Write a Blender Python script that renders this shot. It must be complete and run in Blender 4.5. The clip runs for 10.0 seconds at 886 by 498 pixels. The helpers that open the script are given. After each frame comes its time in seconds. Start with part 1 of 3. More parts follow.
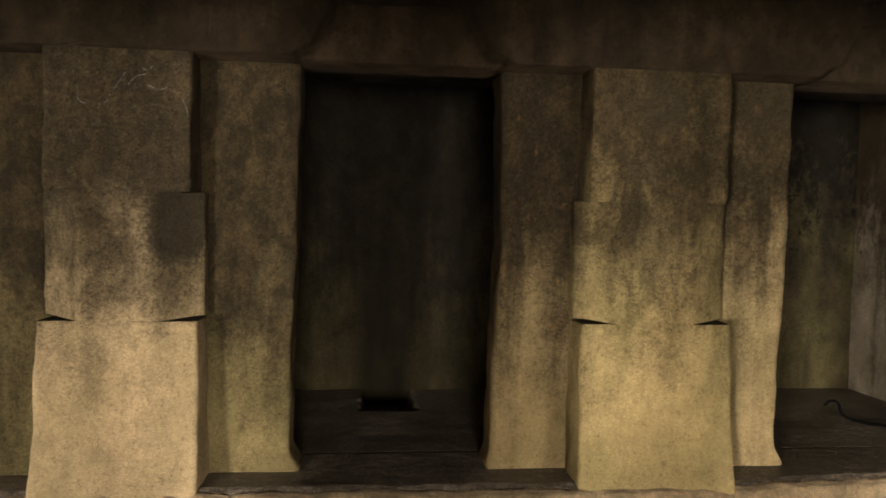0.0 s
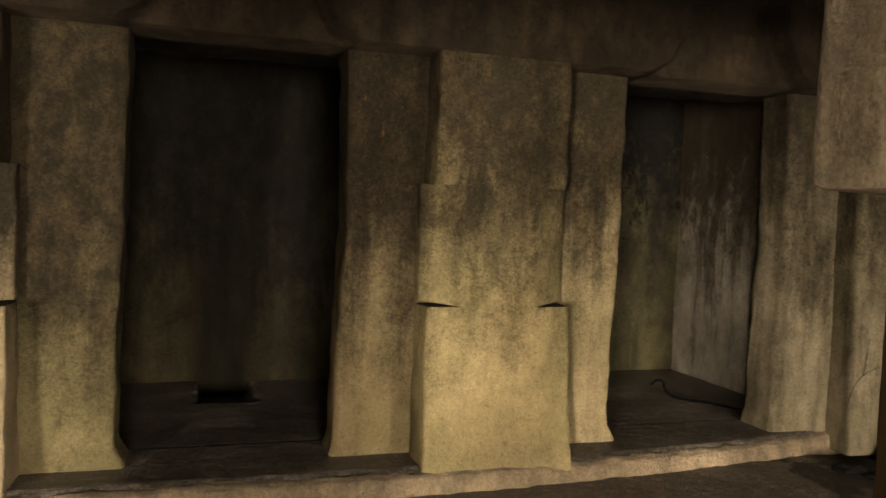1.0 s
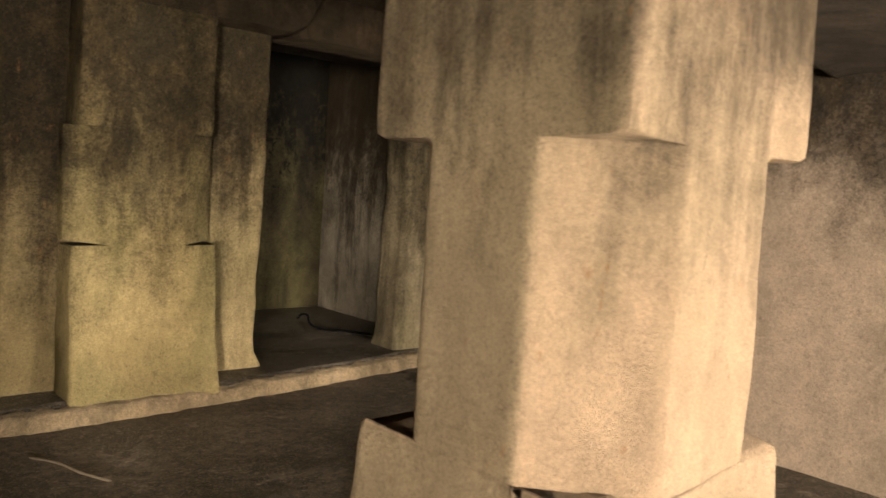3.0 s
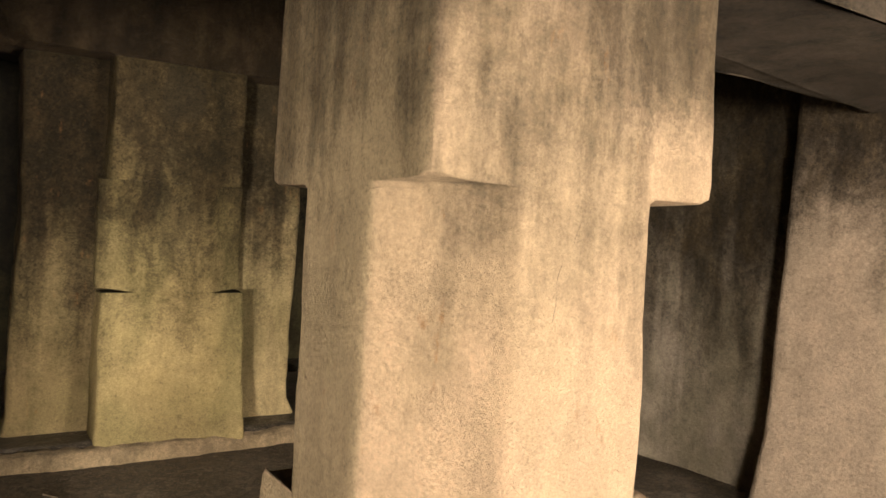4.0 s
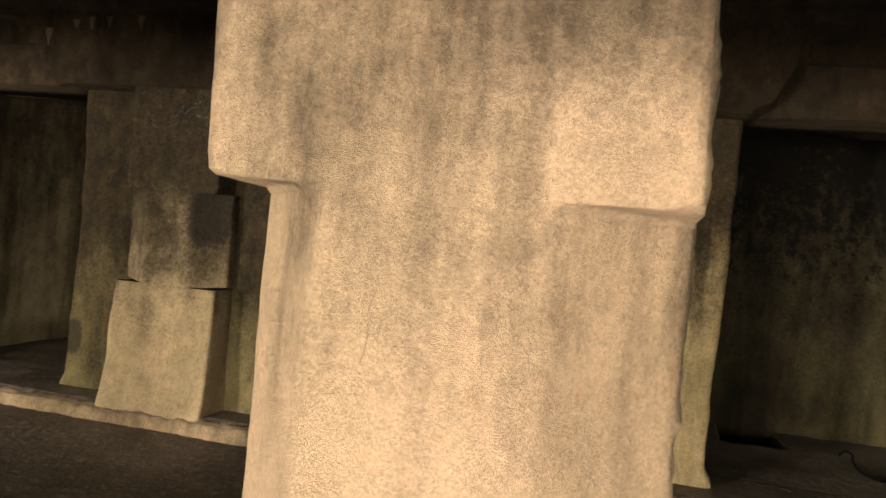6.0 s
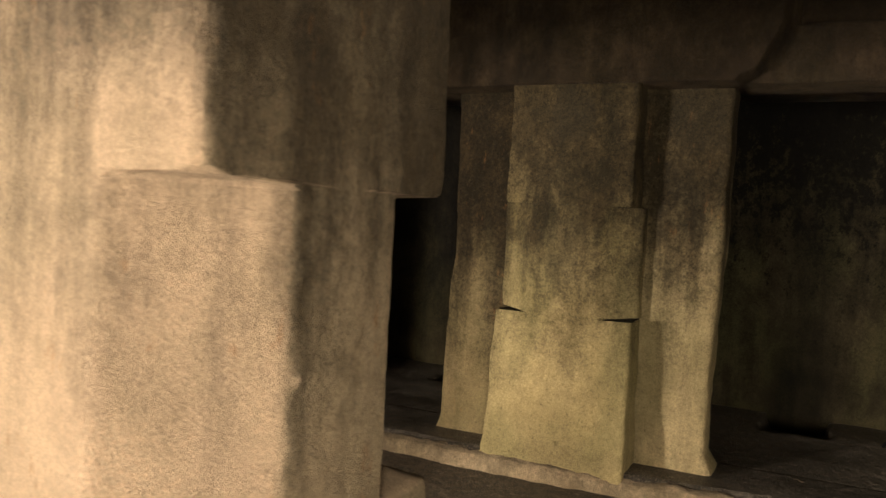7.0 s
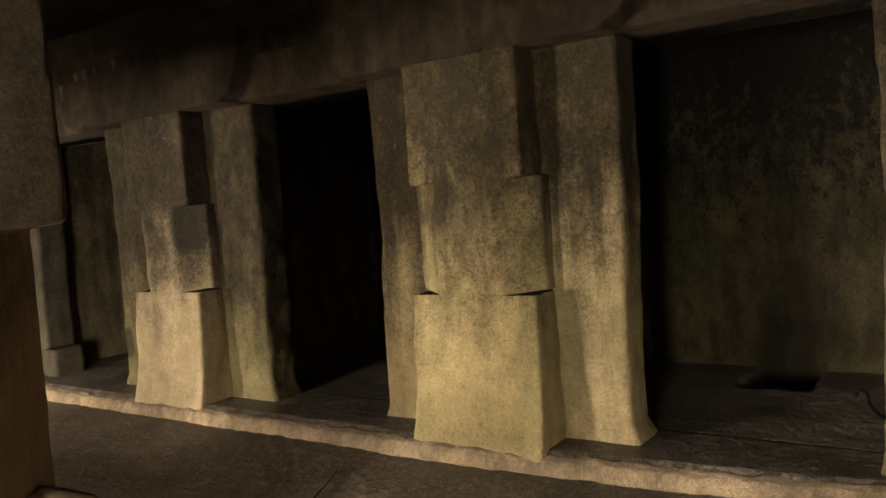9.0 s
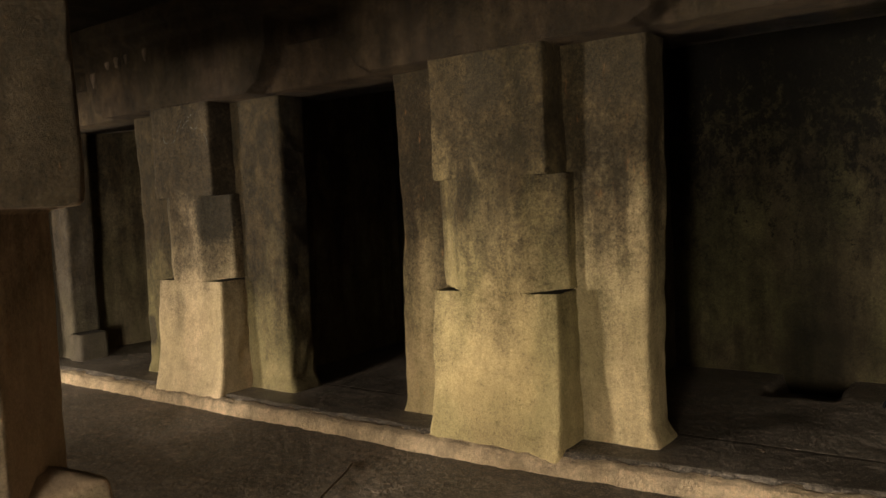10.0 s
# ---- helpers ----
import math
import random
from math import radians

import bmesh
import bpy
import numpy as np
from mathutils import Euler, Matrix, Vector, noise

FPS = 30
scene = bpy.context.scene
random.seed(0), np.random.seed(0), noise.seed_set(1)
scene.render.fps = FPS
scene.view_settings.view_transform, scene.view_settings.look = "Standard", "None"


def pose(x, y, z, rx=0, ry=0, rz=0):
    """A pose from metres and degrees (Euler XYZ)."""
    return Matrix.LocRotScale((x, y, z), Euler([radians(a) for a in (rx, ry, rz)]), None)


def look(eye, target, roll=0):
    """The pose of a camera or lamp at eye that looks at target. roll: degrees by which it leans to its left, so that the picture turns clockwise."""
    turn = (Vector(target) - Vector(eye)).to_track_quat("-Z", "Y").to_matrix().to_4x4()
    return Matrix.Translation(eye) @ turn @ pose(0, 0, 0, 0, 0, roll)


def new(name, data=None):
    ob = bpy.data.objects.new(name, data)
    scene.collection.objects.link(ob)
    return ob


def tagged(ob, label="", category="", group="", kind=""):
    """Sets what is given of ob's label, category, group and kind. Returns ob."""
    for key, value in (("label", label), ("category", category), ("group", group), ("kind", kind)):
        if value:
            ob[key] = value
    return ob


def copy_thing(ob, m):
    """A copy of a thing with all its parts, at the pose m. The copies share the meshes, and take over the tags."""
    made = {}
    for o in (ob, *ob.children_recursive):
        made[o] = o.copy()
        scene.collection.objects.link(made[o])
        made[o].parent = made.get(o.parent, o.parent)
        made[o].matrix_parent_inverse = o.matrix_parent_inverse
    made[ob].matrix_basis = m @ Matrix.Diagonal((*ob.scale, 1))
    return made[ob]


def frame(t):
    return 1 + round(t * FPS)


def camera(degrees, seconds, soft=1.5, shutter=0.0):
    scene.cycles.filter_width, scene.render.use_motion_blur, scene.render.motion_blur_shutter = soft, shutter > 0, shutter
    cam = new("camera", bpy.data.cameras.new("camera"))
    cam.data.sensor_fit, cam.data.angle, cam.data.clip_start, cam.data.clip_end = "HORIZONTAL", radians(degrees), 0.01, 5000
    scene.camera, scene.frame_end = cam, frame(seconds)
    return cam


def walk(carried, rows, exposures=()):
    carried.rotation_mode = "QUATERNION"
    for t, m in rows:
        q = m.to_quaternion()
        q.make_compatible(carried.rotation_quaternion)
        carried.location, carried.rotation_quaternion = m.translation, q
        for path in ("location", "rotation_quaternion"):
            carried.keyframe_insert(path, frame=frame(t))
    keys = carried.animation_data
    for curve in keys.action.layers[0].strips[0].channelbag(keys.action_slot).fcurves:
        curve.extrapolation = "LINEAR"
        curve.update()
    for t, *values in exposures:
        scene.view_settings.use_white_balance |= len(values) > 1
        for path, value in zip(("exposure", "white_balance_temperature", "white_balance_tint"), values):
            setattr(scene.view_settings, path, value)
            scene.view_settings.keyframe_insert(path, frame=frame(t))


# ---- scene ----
cam = camera(59.6, 10.0, soft=1.5, shutter=0.2)
PATH = [
    (0, (0.348, -3.802, 1.55), (0.554, -1.814, 1.461), 1.2),
    (0.5, (0.413, -3.871, 1.511), (0.797, -1.909, 1.457), 1.4),
    (1, (0.372, -3.728, 1.483), (0.964, -1.82, 1.392), 2.2),
    (1.5, (0.25, -3.692, 1.459), (1.144, -1.903, 1.404), 2.7),
    (1.8, (0.191, -3.645, 1.48), (1.177, -1.908, 1.383), 4.2),
    (2, (0.182, -3.712, 1.46), (1.229, -2.011, 1.356), 4.5),
    (2.5, (0.15, -3.845, 1.445), (1.37, -2.266, 1.321), 4.6),
    (3, (0.239, -4.197, 1.441), (1.571, -2.714, 1.277), 3.7),
    (3.2, (0.33, -4.281, 1.448), (1.664, -2.798, 1.304), 2.2),
    (4.3, (0.97, -4.585, 1.471), (1.844, -2.787, 1.39), 3.7),
    (4.5, (1.122, -4.61, 1.469), (1.836, -2.746, 1.333), 3.4),
    (5, (1.539, -4.484, 1.491), (1.868, -2.513, 1.417), 3.3),
    (5.2, (1.679, -4.47, 1.497), (1.854, -2.48, 1.419), 1.7),
    (6.3, (2.419, -4.374, 1.495), (1.766, -2.484, 1.467), 5.6),
    (6.5, (2.582, -4.33, 1.502), (1.882, -2.456, 1.466), 4.4),
    (7, (3.084, -4.179, 1.509), (2.223, -2.375, 1.433), 3.3),
    (7.5, (3.431, -3.944, 1.503), (2.493, -2.182, 1.384), 4.3),
    (8, (3.722, -3.763, 1.593), (2.748, -2.033, 1.349), 2.1),
    (8.5, (3.977, -3.62, 1.555), (2.896, -1.944, 1.408), -1.0),
    (9, (4.076, -3.551, 1.554), (2.957, -1.899, 1.421), -4.3),
    (9.5, (4.082, -3.538, 1.584), (2.922, -1.913, 1.469), -3.3),
    (10, (4.079, -3.516, 1.536), (2.905, -1.902, 1.403), -2.8),
]
walk(cam, [(t, look(eye, target, roll)) for t, eye, target, roll in PATH], exposures=[(0, -0.35), (1.0, -0.3), (2.0, -0.35), (2.6, -0.25), (3.2, -0.3), (4.5, -0.38), (5.2, -0.45), (6.5, -0.4), (7.5, -0.27), (8.5, -0.12), (10, -0.05)])

# ---- world and light: daylight through unseen openings in the front wall, plus an added side one ----
world = bpy.data.worlds.new("world")
scene.world = world
world.use_nodes = True
wn = world.node_tree
sky = wn.nodes.new("ShaderNodeTexSky")
sky.sky_type = "NISHITA"
sky.sun_disc = False
sky.sun_elevation, sky.sun_rotation = radians(38), radians(200)
wn.nodes["Background"].inputs["Strength"].default_value = 0.05
wn.links.new(sky.outputs[0], wn.nodes["Background"].inputs[0])


def opening_light(name, x, y, z, w, h, power, color, aim):
    data = bpy.data.lights.new(name, "AREA")
    data.shape, data.size, data.size_y, data.energy, data.color = "RECTANGLE", w, h, power, color
    ob = new(name, data)
    ob.matrix_world = look((x, y, z), aim)
    return ob


FRONT = -12.0
DOOR_A = (-0.4, 1.5, 0.0, 2.05)      # x0, x1, z0, z1 of the middle opening in the front of the hall
DOOR_B = (-6.2, -4.8, 0.0, 2.05)     # the opening farther along
DOOR_C = (-7.4, -6.2, 1.75)          # y0, y1, z1 of an added, unseen side opening in the east wall
opening_light("daylight_middle_opening", 0.55, FRONT + 0.02, 1.0, 1.8, 1.9, 1250, (1.0, 0.875, 0.742), (0.55, 0, 1.0))
opening_light("daylight_far_opening", -5.5, FRONT + 0.02, 1.0, 1.4, 1.9, 2250, (1.0, 0.873, 0.728), (-0.5, 0, 1.0))
# added fill lamp, unseen, that lifts the east faces and the right cell
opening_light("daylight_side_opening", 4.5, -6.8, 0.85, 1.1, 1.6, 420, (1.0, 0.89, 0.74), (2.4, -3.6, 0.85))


# ---- materials ----
class Nodes:
    """Short hand for building one material."""

    def __init__(self, name):
        self.mat = bpy.data.materials.new(name)
        self.mat.use_nodes = True
        self.tree = self.mat.node_tree
        self.bsdf = self.tree.nodes["Principled BSDF"]
        self.geo = self.tree.nodes.new("ShaderNodeNewGeometry")

    def put(self, socket, value):
        if hasattr(value, "is_output"):
            self.tree.links.new(value, socket)
        elif isinstance(value, tuple) and len(value) == 3 and socket.type == "RGBA":
            socket.default_value = (*value, 1)
        else:
            socket.default_value = value

    def math(self, op, a, b=0.0, clamp=False):
        n = self.tree.nodes.new("ShaderNodeMath")
        n.operation, n.use_clamp = op, clamp
        self.put(n.inputs[0], a)
        self.put(n.inputs[1], b)
        return n.outputs[0]

    def noise(self, scale, detail=6.0, stretch=(1, 1, 1), rough=0.6, shift=(0, 0, 0), distortion=0.0):
        m = self.tree.nodes.new("ShaderNodeMapping")
        m.inputs["Scale"].default_value = stretch
        m.inputs["Location"].default_value = shift
        self.tree.links.new(self.geo.outputs["Position"], m.inputs[0])
        n = self.tree.nodes.new("ShaderNodeTexNoise")
        n.inputs["Scale"].default_value, n.inputs["Detail"].default_value = scale, detail
        n.inputs["Roughness"].default_value, n.inputs["Distortion"].default_value = rough, distortion
        self.tree.links.new(m.outputs[0], n.inputs["Vector"])
        return n.outputs["Fac"]

    def step(self, v, lo, hi, to0=0.0, to1=1.0):
        n = self.tree.nodes.new("ShaderNodeMapRange")
        n.interpolation_type = "SMOOTHSTEP"
        self.put(n.inputs["Value"], v)
        for key, value in (("From Min", lo), ("From Max", hi), ("To Min", to0), ("To Max", to1)):
            n.inputs[key].default_value = value
        return n.outputs[0]

    def mix(self, fac, a, b, blend="MIX"):
        n = self.tree.nodes.new("ShaderNodeMix")
        n.data_type, n.blend_type = "RGBA", blend
        self.put(n.inputs[0], fac)
        self.put(n.inputs[6], a)
        self.put(n.inputs[7], b)
        return n.outputs[2]

    def axis(self, output, k):
        n = self.tree.nodes.new("ShaderNodeSeparateXYZ")
        self.tree.links.new(self.geo.outputs[output], n.inputs[0])
        return n.outputs[k]

    def bump(self, *layers):
        normal = None
        for height, strength, distance in layers:
            n = self.tree.nodes.new("ShaderNodeBump")
            n.inputs["Strength"].default_value, n.inputs["Distance"].default_value = strength, distance
            self.tree.links.new(height, n.inputs["Height"])
            if normal:
                self.tree.links.new(normal, n.inputs["Normal"])
            normal = n.outputs[0]
        self.tree.links.new(normal, self.bsdf.inputs["Normal"])

    def done(self, color, rough, gloss=0.3):
        self.put(self.bsdf.inputs["Base Color"], color)
        self.put(self.bsdf.inputs["Roughness"], rough)
        self.bsdf.inputs["Specular IOR Level"].default_value = gloss
        self.bsdf.inputs["Diffuse Roughness"].default_value = 0.9 if gloss < 0.35 else 0.4
        return self.mat


def rock(name, pale, tan, soot_dim_at=2.0, soot_dim_spread=1.2, soot_gain=1.0, green=0.35, dust=1.0, relief=1.0, soot=(0.038, 0.0262, 0.0122), burn=None, rust=0.0, streaks=1.0, speckle=1.0, worn_shaded_sides=0.0, cloud=0.15, mottle=0.0, runs=0.22, stains=(), grit=0.19, pock=0.28):
    """Hewn basalt with remains of lime wash: pale and tan patches, soot that thickens upwards and also holds the weaker
    light up high, algae, grain, dirt on its level tops.
    burn: the (x, half width, height) of a smoke stain that rises from a hearth.
    stains: dark patches of their own, each (x, z, half width, half height, strength)."""
    n = Nodes(name)
    patch, grain, fine = n.noise(1.7, 5), n.noise(46, 7, rough=0.75), n.noise(100, 6, rough=0.8)
    streak = n.noise(6, 7, (1, 1, 0.14), 0.62, (3, 1, 0))
    blot = n.noise(3.0, 9, (1, 1, 0.8), 0.68, (7, 2, 5), 0.6)
    col = n.mix(n.step(patch, 0.35, 0.65), pale, tan)
    col = n.mix(n.step(streak, 0.46, 0.66, 0, 0.55 * streaks), col, tuple(c * 0.6 for c in tan))
    col = n.mix(n.math("MULTIPLY", n.step(n.noise(2.6, 6, (1, 1, 0.5), 0.6, (0, 9, 4)), 0.40, 0.60), green), col, (0.20, 0.185, 0.07))
    # faces along x: worn olive stone, darkened further to hold their shade
    if worn_shaded_sides:
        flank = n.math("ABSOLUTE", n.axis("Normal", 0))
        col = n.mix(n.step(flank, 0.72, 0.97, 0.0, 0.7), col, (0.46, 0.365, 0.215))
    # soot grows with height; the same ramp paints in the dimmer upper light
    height = n.math("DIVIDE", n.math("SUBTRACT", n.axis("Position", 2), soot_dim_at), soot_dim_spread)
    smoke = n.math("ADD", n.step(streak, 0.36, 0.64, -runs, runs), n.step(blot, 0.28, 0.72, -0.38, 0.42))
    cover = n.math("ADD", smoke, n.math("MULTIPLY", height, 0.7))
    # +x faces take extra soot tone, which carries some of their shade
    if worn_shaded_sides:
        cover = n.math("ADD", cover, n.math("MULTIPLY", n.step(n.axis("Normal", 0), 0.72, 0.97), worn_shaded_sides))
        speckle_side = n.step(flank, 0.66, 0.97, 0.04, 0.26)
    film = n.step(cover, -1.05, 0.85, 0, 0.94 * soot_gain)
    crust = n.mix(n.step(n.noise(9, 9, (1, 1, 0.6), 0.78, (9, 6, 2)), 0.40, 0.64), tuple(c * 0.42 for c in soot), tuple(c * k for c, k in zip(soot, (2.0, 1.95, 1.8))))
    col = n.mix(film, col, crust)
    dots = n.noise(30, 8, rough=0.85, shift=(2, 2, 2))
    speck = n.math("MULTIPLY", n.step(dots, 0.50, 0.58), n.step(cover, -0.7, 0.5, 0.05 * speckle, 0.6 * speckle))
    col = n.mix(speck, col, tuple(c * 0.7 for c in soot))
    chips = n.math("MULTIPLY", n.step(n.noise(29, 7, rough=0.85, shift=(8, 1, 3)), 0.53, 0.6), n.step(cover, -0.9, 0.6, 0.0, 0.07))
    col = n.mix(chips, col, tuple(c * 0.85 for c in pale))
    if rust:
        spots = n.math("MULTIPLY", n.step(n.noise(13, 5, (1, 1, 0.4), 0.7, (5, 5, 5)), 0.62, 0.72), rust)
        col = n.mix(spots, col, (0.42, 0.2, 0.07))
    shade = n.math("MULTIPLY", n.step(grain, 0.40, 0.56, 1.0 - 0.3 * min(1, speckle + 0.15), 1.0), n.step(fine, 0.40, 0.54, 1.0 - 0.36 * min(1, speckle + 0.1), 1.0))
    keep = n.step(cover, -1.3, 0.0, 0.4, 1.0)
    shade = n.math("ADD", n.math("MULTIPLY", shade, keep), n.math("MULTIPLY", n.math("SUBTRACT", 1.0, keep), 0.9))
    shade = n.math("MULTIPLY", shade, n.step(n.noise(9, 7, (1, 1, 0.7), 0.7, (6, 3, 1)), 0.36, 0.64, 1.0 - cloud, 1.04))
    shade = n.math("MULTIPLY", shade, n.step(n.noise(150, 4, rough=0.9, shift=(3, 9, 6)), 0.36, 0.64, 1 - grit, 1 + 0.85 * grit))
    pocks = n.step(n.noise(62, 3, (1, 1, 0.8), 0.6, (2, 6, 8)), 0.58, 0.68, 1.0, 1.0 - pock)
    shade = n.math("MULTIPLY", shade, pocks)
    for x, z, half, tall, strength in stains:
        u = n.math("DIVIDE", n.math("ABSOLUTE", n.math("SUBTRACT", n.axis("Position", 0), x)), half)
        w = n.math("DIVIDE", n.math("ABSOLUTE", n.math("SUBTRACT", n.axis("Position", 2), z)), tall)
        d = n.math("POWER", n.math("ADD", n.math("POWER", u, 3.0), n.math("POWER", w, 3.0)), 0.333)
        d = n.math("ADD", d, n.math("ADD", n.math("MULTIPLY", n.math("SUBTRACT", blot, 0.5), 1.3), n.math("MULTIPLY", n.math("SUBTRACT", grain, 0.5), 0.7)))
        col = n.mix(n.step(d, 1.12, 0.72, 0, strength), col, tuple(c * k for c, k in zip(soot, (1.5, 1.7, 2.0))))
    if mottle:
        black = n.step(n.math("ADD", n.noise(12, 9, (1, 1, 0.7), 0.84, (4, 4, 9), 0.2), n.math("MULTIPLY", height, 0.17)), 0.49, 0.58, 0, mottle)
        col = n.mix(black, col, soot)
    if worn_shaded_sides:
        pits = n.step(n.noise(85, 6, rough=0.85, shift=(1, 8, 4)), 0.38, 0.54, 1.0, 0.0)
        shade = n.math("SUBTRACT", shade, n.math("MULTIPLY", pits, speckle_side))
    col = n.mix(1.0, col, shade, "MULTIPLY")
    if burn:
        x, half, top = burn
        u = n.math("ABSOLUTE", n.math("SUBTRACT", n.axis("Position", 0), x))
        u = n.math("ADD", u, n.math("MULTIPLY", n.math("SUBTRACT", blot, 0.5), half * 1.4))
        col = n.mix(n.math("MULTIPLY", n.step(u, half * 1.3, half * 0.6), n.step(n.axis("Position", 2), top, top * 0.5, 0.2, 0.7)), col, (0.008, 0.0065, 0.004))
    level = n.step(n.axis("Normal", 2), 0.66, 0.95, 0, 0.9 * dust)
    col = n.mix(level, col, (0.036, 0.03, 0.023))
    coarse = n.noise(7, 5)
    if worn_shaded_sides:
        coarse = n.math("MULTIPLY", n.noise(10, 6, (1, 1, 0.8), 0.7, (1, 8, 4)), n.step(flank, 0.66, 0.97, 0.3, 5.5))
    if worn_shaded_sides:
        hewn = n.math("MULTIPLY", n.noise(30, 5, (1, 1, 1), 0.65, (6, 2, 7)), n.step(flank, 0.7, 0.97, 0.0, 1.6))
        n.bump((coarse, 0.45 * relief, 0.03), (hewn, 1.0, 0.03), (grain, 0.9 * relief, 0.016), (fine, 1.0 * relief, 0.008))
    else:
        n.bump((coarse, 0.45 * relief, 0.03), (grain, 0.9 * relief, 0.016), (fine, 1.0 * relief, 0.008))
    return n.done(col, n.step(grain, 0.2, 0.8, 0.72, 0.95), 0.22)


def dirt(name, low, high, sheen=0.62, dark_patch=None):
    """Trodden stone floor, blackened, with pale scratches and dust."""
    n = Nodes(name)
    patch, grain, fine = n.noise(1.9, 6, shift=(4, 4, 0)), n.noise(21, 8, rough=0.7), n.noise(95, 4, rough=0.7)
    scuff = n.noise(17, 8, (0.7, 1, 1), 0.78, (1, 5, 0))
    col = n.mix(n.step(patch, 0.35, 0.68), low, high)
    col = n.mix(n.step(scuff, 0.54, 0.62, 0, 0.6), col, tuple(c * 1.9 for c in high))
    col = n.mix(n.step(grain, 0.42, 0.58, 0.75, 0.0), col, tuple(c * 0.35 for c in low))
    col = n.mix(n.step(fine, 0.53, 0.63, 0.0, 0.7), col, tuple(c * 1.8 for c in high))
    # ragged darker patch of about radius r around x, y
    if dark_patch:
        x, y, r = dark_patch
        u, w = n.math("SUBTRACT", n.axis("Position", 0), x), n.math("SUBTRACT", n.axis("Position", 1), y)
        d = n.math("SQRT", n.math("ADD", n.math("MULTIPLY", u, u), n.math("MULTIPLY", w, w)))
        d = n.math("ADD", d, n.math("MULTIPLY", n.math("SUBTRACT", n.noise(4.5, 6, rough=0.65, shift=(3, 7, 0)), 0.5), 2.2 * r))
        col = n.mix(n.step(d, r * 1.1, r * 0.85, 0, 0.9), col, (0.012, 0.010, 0.008))
    n.bump((n.noise(5, 5), 0.5, 0.04), (grain, 0.7, 0.02), (fine, 0.5, 0.005))
    return n.done(col, n.step(grain, 0.3, 0.75, sheen - 0.14, sheen + 0.2), 0.4)


PALE, TAN = (0.66, 0.51, 0.245), (0.52, 0.40, 0.182)
M_PILLAR = rock("limewashed_pillar_stone", (0.75, 0.548, 0.357), (0.67, 0.487, 0.314), 1.71, 0.36, 0.88, 0.2, 0.5, rust=0.5, streaks=0.4, speckle=0.4, relief=1.1, worn_shaded_sides=0.5, cloud=0.12, runs=0.4, grit=0.12, pock=0.08, stains=[(2.11, 2.02, 0.10, 0.3, 0.55), (1.98, 1.95, 0.05, 0.2, 0.35)])
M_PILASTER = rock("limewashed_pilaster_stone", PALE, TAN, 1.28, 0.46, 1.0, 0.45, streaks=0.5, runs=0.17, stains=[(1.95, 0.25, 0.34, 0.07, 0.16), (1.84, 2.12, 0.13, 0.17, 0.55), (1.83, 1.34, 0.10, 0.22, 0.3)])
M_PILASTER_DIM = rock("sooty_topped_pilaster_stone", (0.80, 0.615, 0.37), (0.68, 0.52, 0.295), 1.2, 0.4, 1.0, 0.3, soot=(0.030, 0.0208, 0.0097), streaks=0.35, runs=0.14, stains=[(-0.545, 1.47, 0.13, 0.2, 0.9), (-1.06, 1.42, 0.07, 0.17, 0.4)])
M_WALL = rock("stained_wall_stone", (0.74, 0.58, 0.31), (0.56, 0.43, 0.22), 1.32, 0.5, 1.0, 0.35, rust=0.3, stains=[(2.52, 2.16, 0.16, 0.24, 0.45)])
# soot and green stain, plus the second pillar's shade in the base tone
M_WALL_DIM = rock("sooty_shaded_wall_stone", (0.33, 0.262, 0.122), (0.22, 0.175, 0.079), 0.80, 0.52, 1.0, 0.32, stains=[(-1.66, 0.55, 0.09, 0.13, 0.9)])
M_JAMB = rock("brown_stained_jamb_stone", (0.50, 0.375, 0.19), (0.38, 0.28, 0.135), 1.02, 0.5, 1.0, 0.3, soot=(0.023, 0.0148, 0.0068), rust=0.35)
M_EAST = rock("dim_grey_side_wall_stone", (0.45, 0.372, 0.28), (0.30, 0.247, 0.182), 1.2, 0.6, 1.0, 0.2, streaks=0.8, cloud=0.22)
# darker copy of the pier stone, with the far bay's shade in its colour
M_PIER_SHADED = rock("shade_darkened_pier_stone", (0.12, 0.096, 0.064), (0.075, 0.06, 0.04), 1.3, 0.8, 1.0, 0.1)
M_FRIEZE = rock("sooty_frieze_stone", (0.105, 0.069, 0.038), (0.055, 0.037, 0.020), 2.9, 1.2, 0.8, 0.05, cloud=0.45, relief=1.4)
# cell stones are kept dark: the cells' shade sits in their colour beside soot
M_CELL = rock("shade_dark_cell_stone", (0.13, 0.105, 0.06), (0.08, 0.065, 0.038), 1.4, 0.9, 1.0, 0.3)
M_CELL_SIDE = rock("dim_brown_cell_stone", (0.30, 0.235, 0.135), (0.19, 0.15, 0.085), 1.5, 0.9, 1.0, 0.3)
M_BURN_1 = rock("smoky_shaded_back_wall", (0.08, 0.061, 0.028), (0.046, 0.035, 0.016), 0.9, 0.8, 1.0, 0.15, burn=(0.53, 0.2, 1.6), soot=(0.009, 0.007, 0.004))
M_BURN_2 = rock("sooty_shaded_back_wall", (0.115, 0.09, 0.046), (0.062, 0.048, 0.025), 1.55, 1.2, 0.8, 0.35, burn=(3.05, 0.22, 0.9), soot=(0.010, 0.008, 0.005), cloud=0.25, mottle=0.92)
M_STREAK = rock("streaked_grey_jamb_stone", (0.54, 0.435, 0.265), (0.38, 0.305, 0.185), 1.4, 0.7, 0.95, 0.3, streaks=1.5, cloud=0.22)
M_DRIP = rock("dull_lime_drip", (0.22, 0.165, 0.115), (0.15, 0.11, 0.075), 4, 2, 0.3, 0.0)
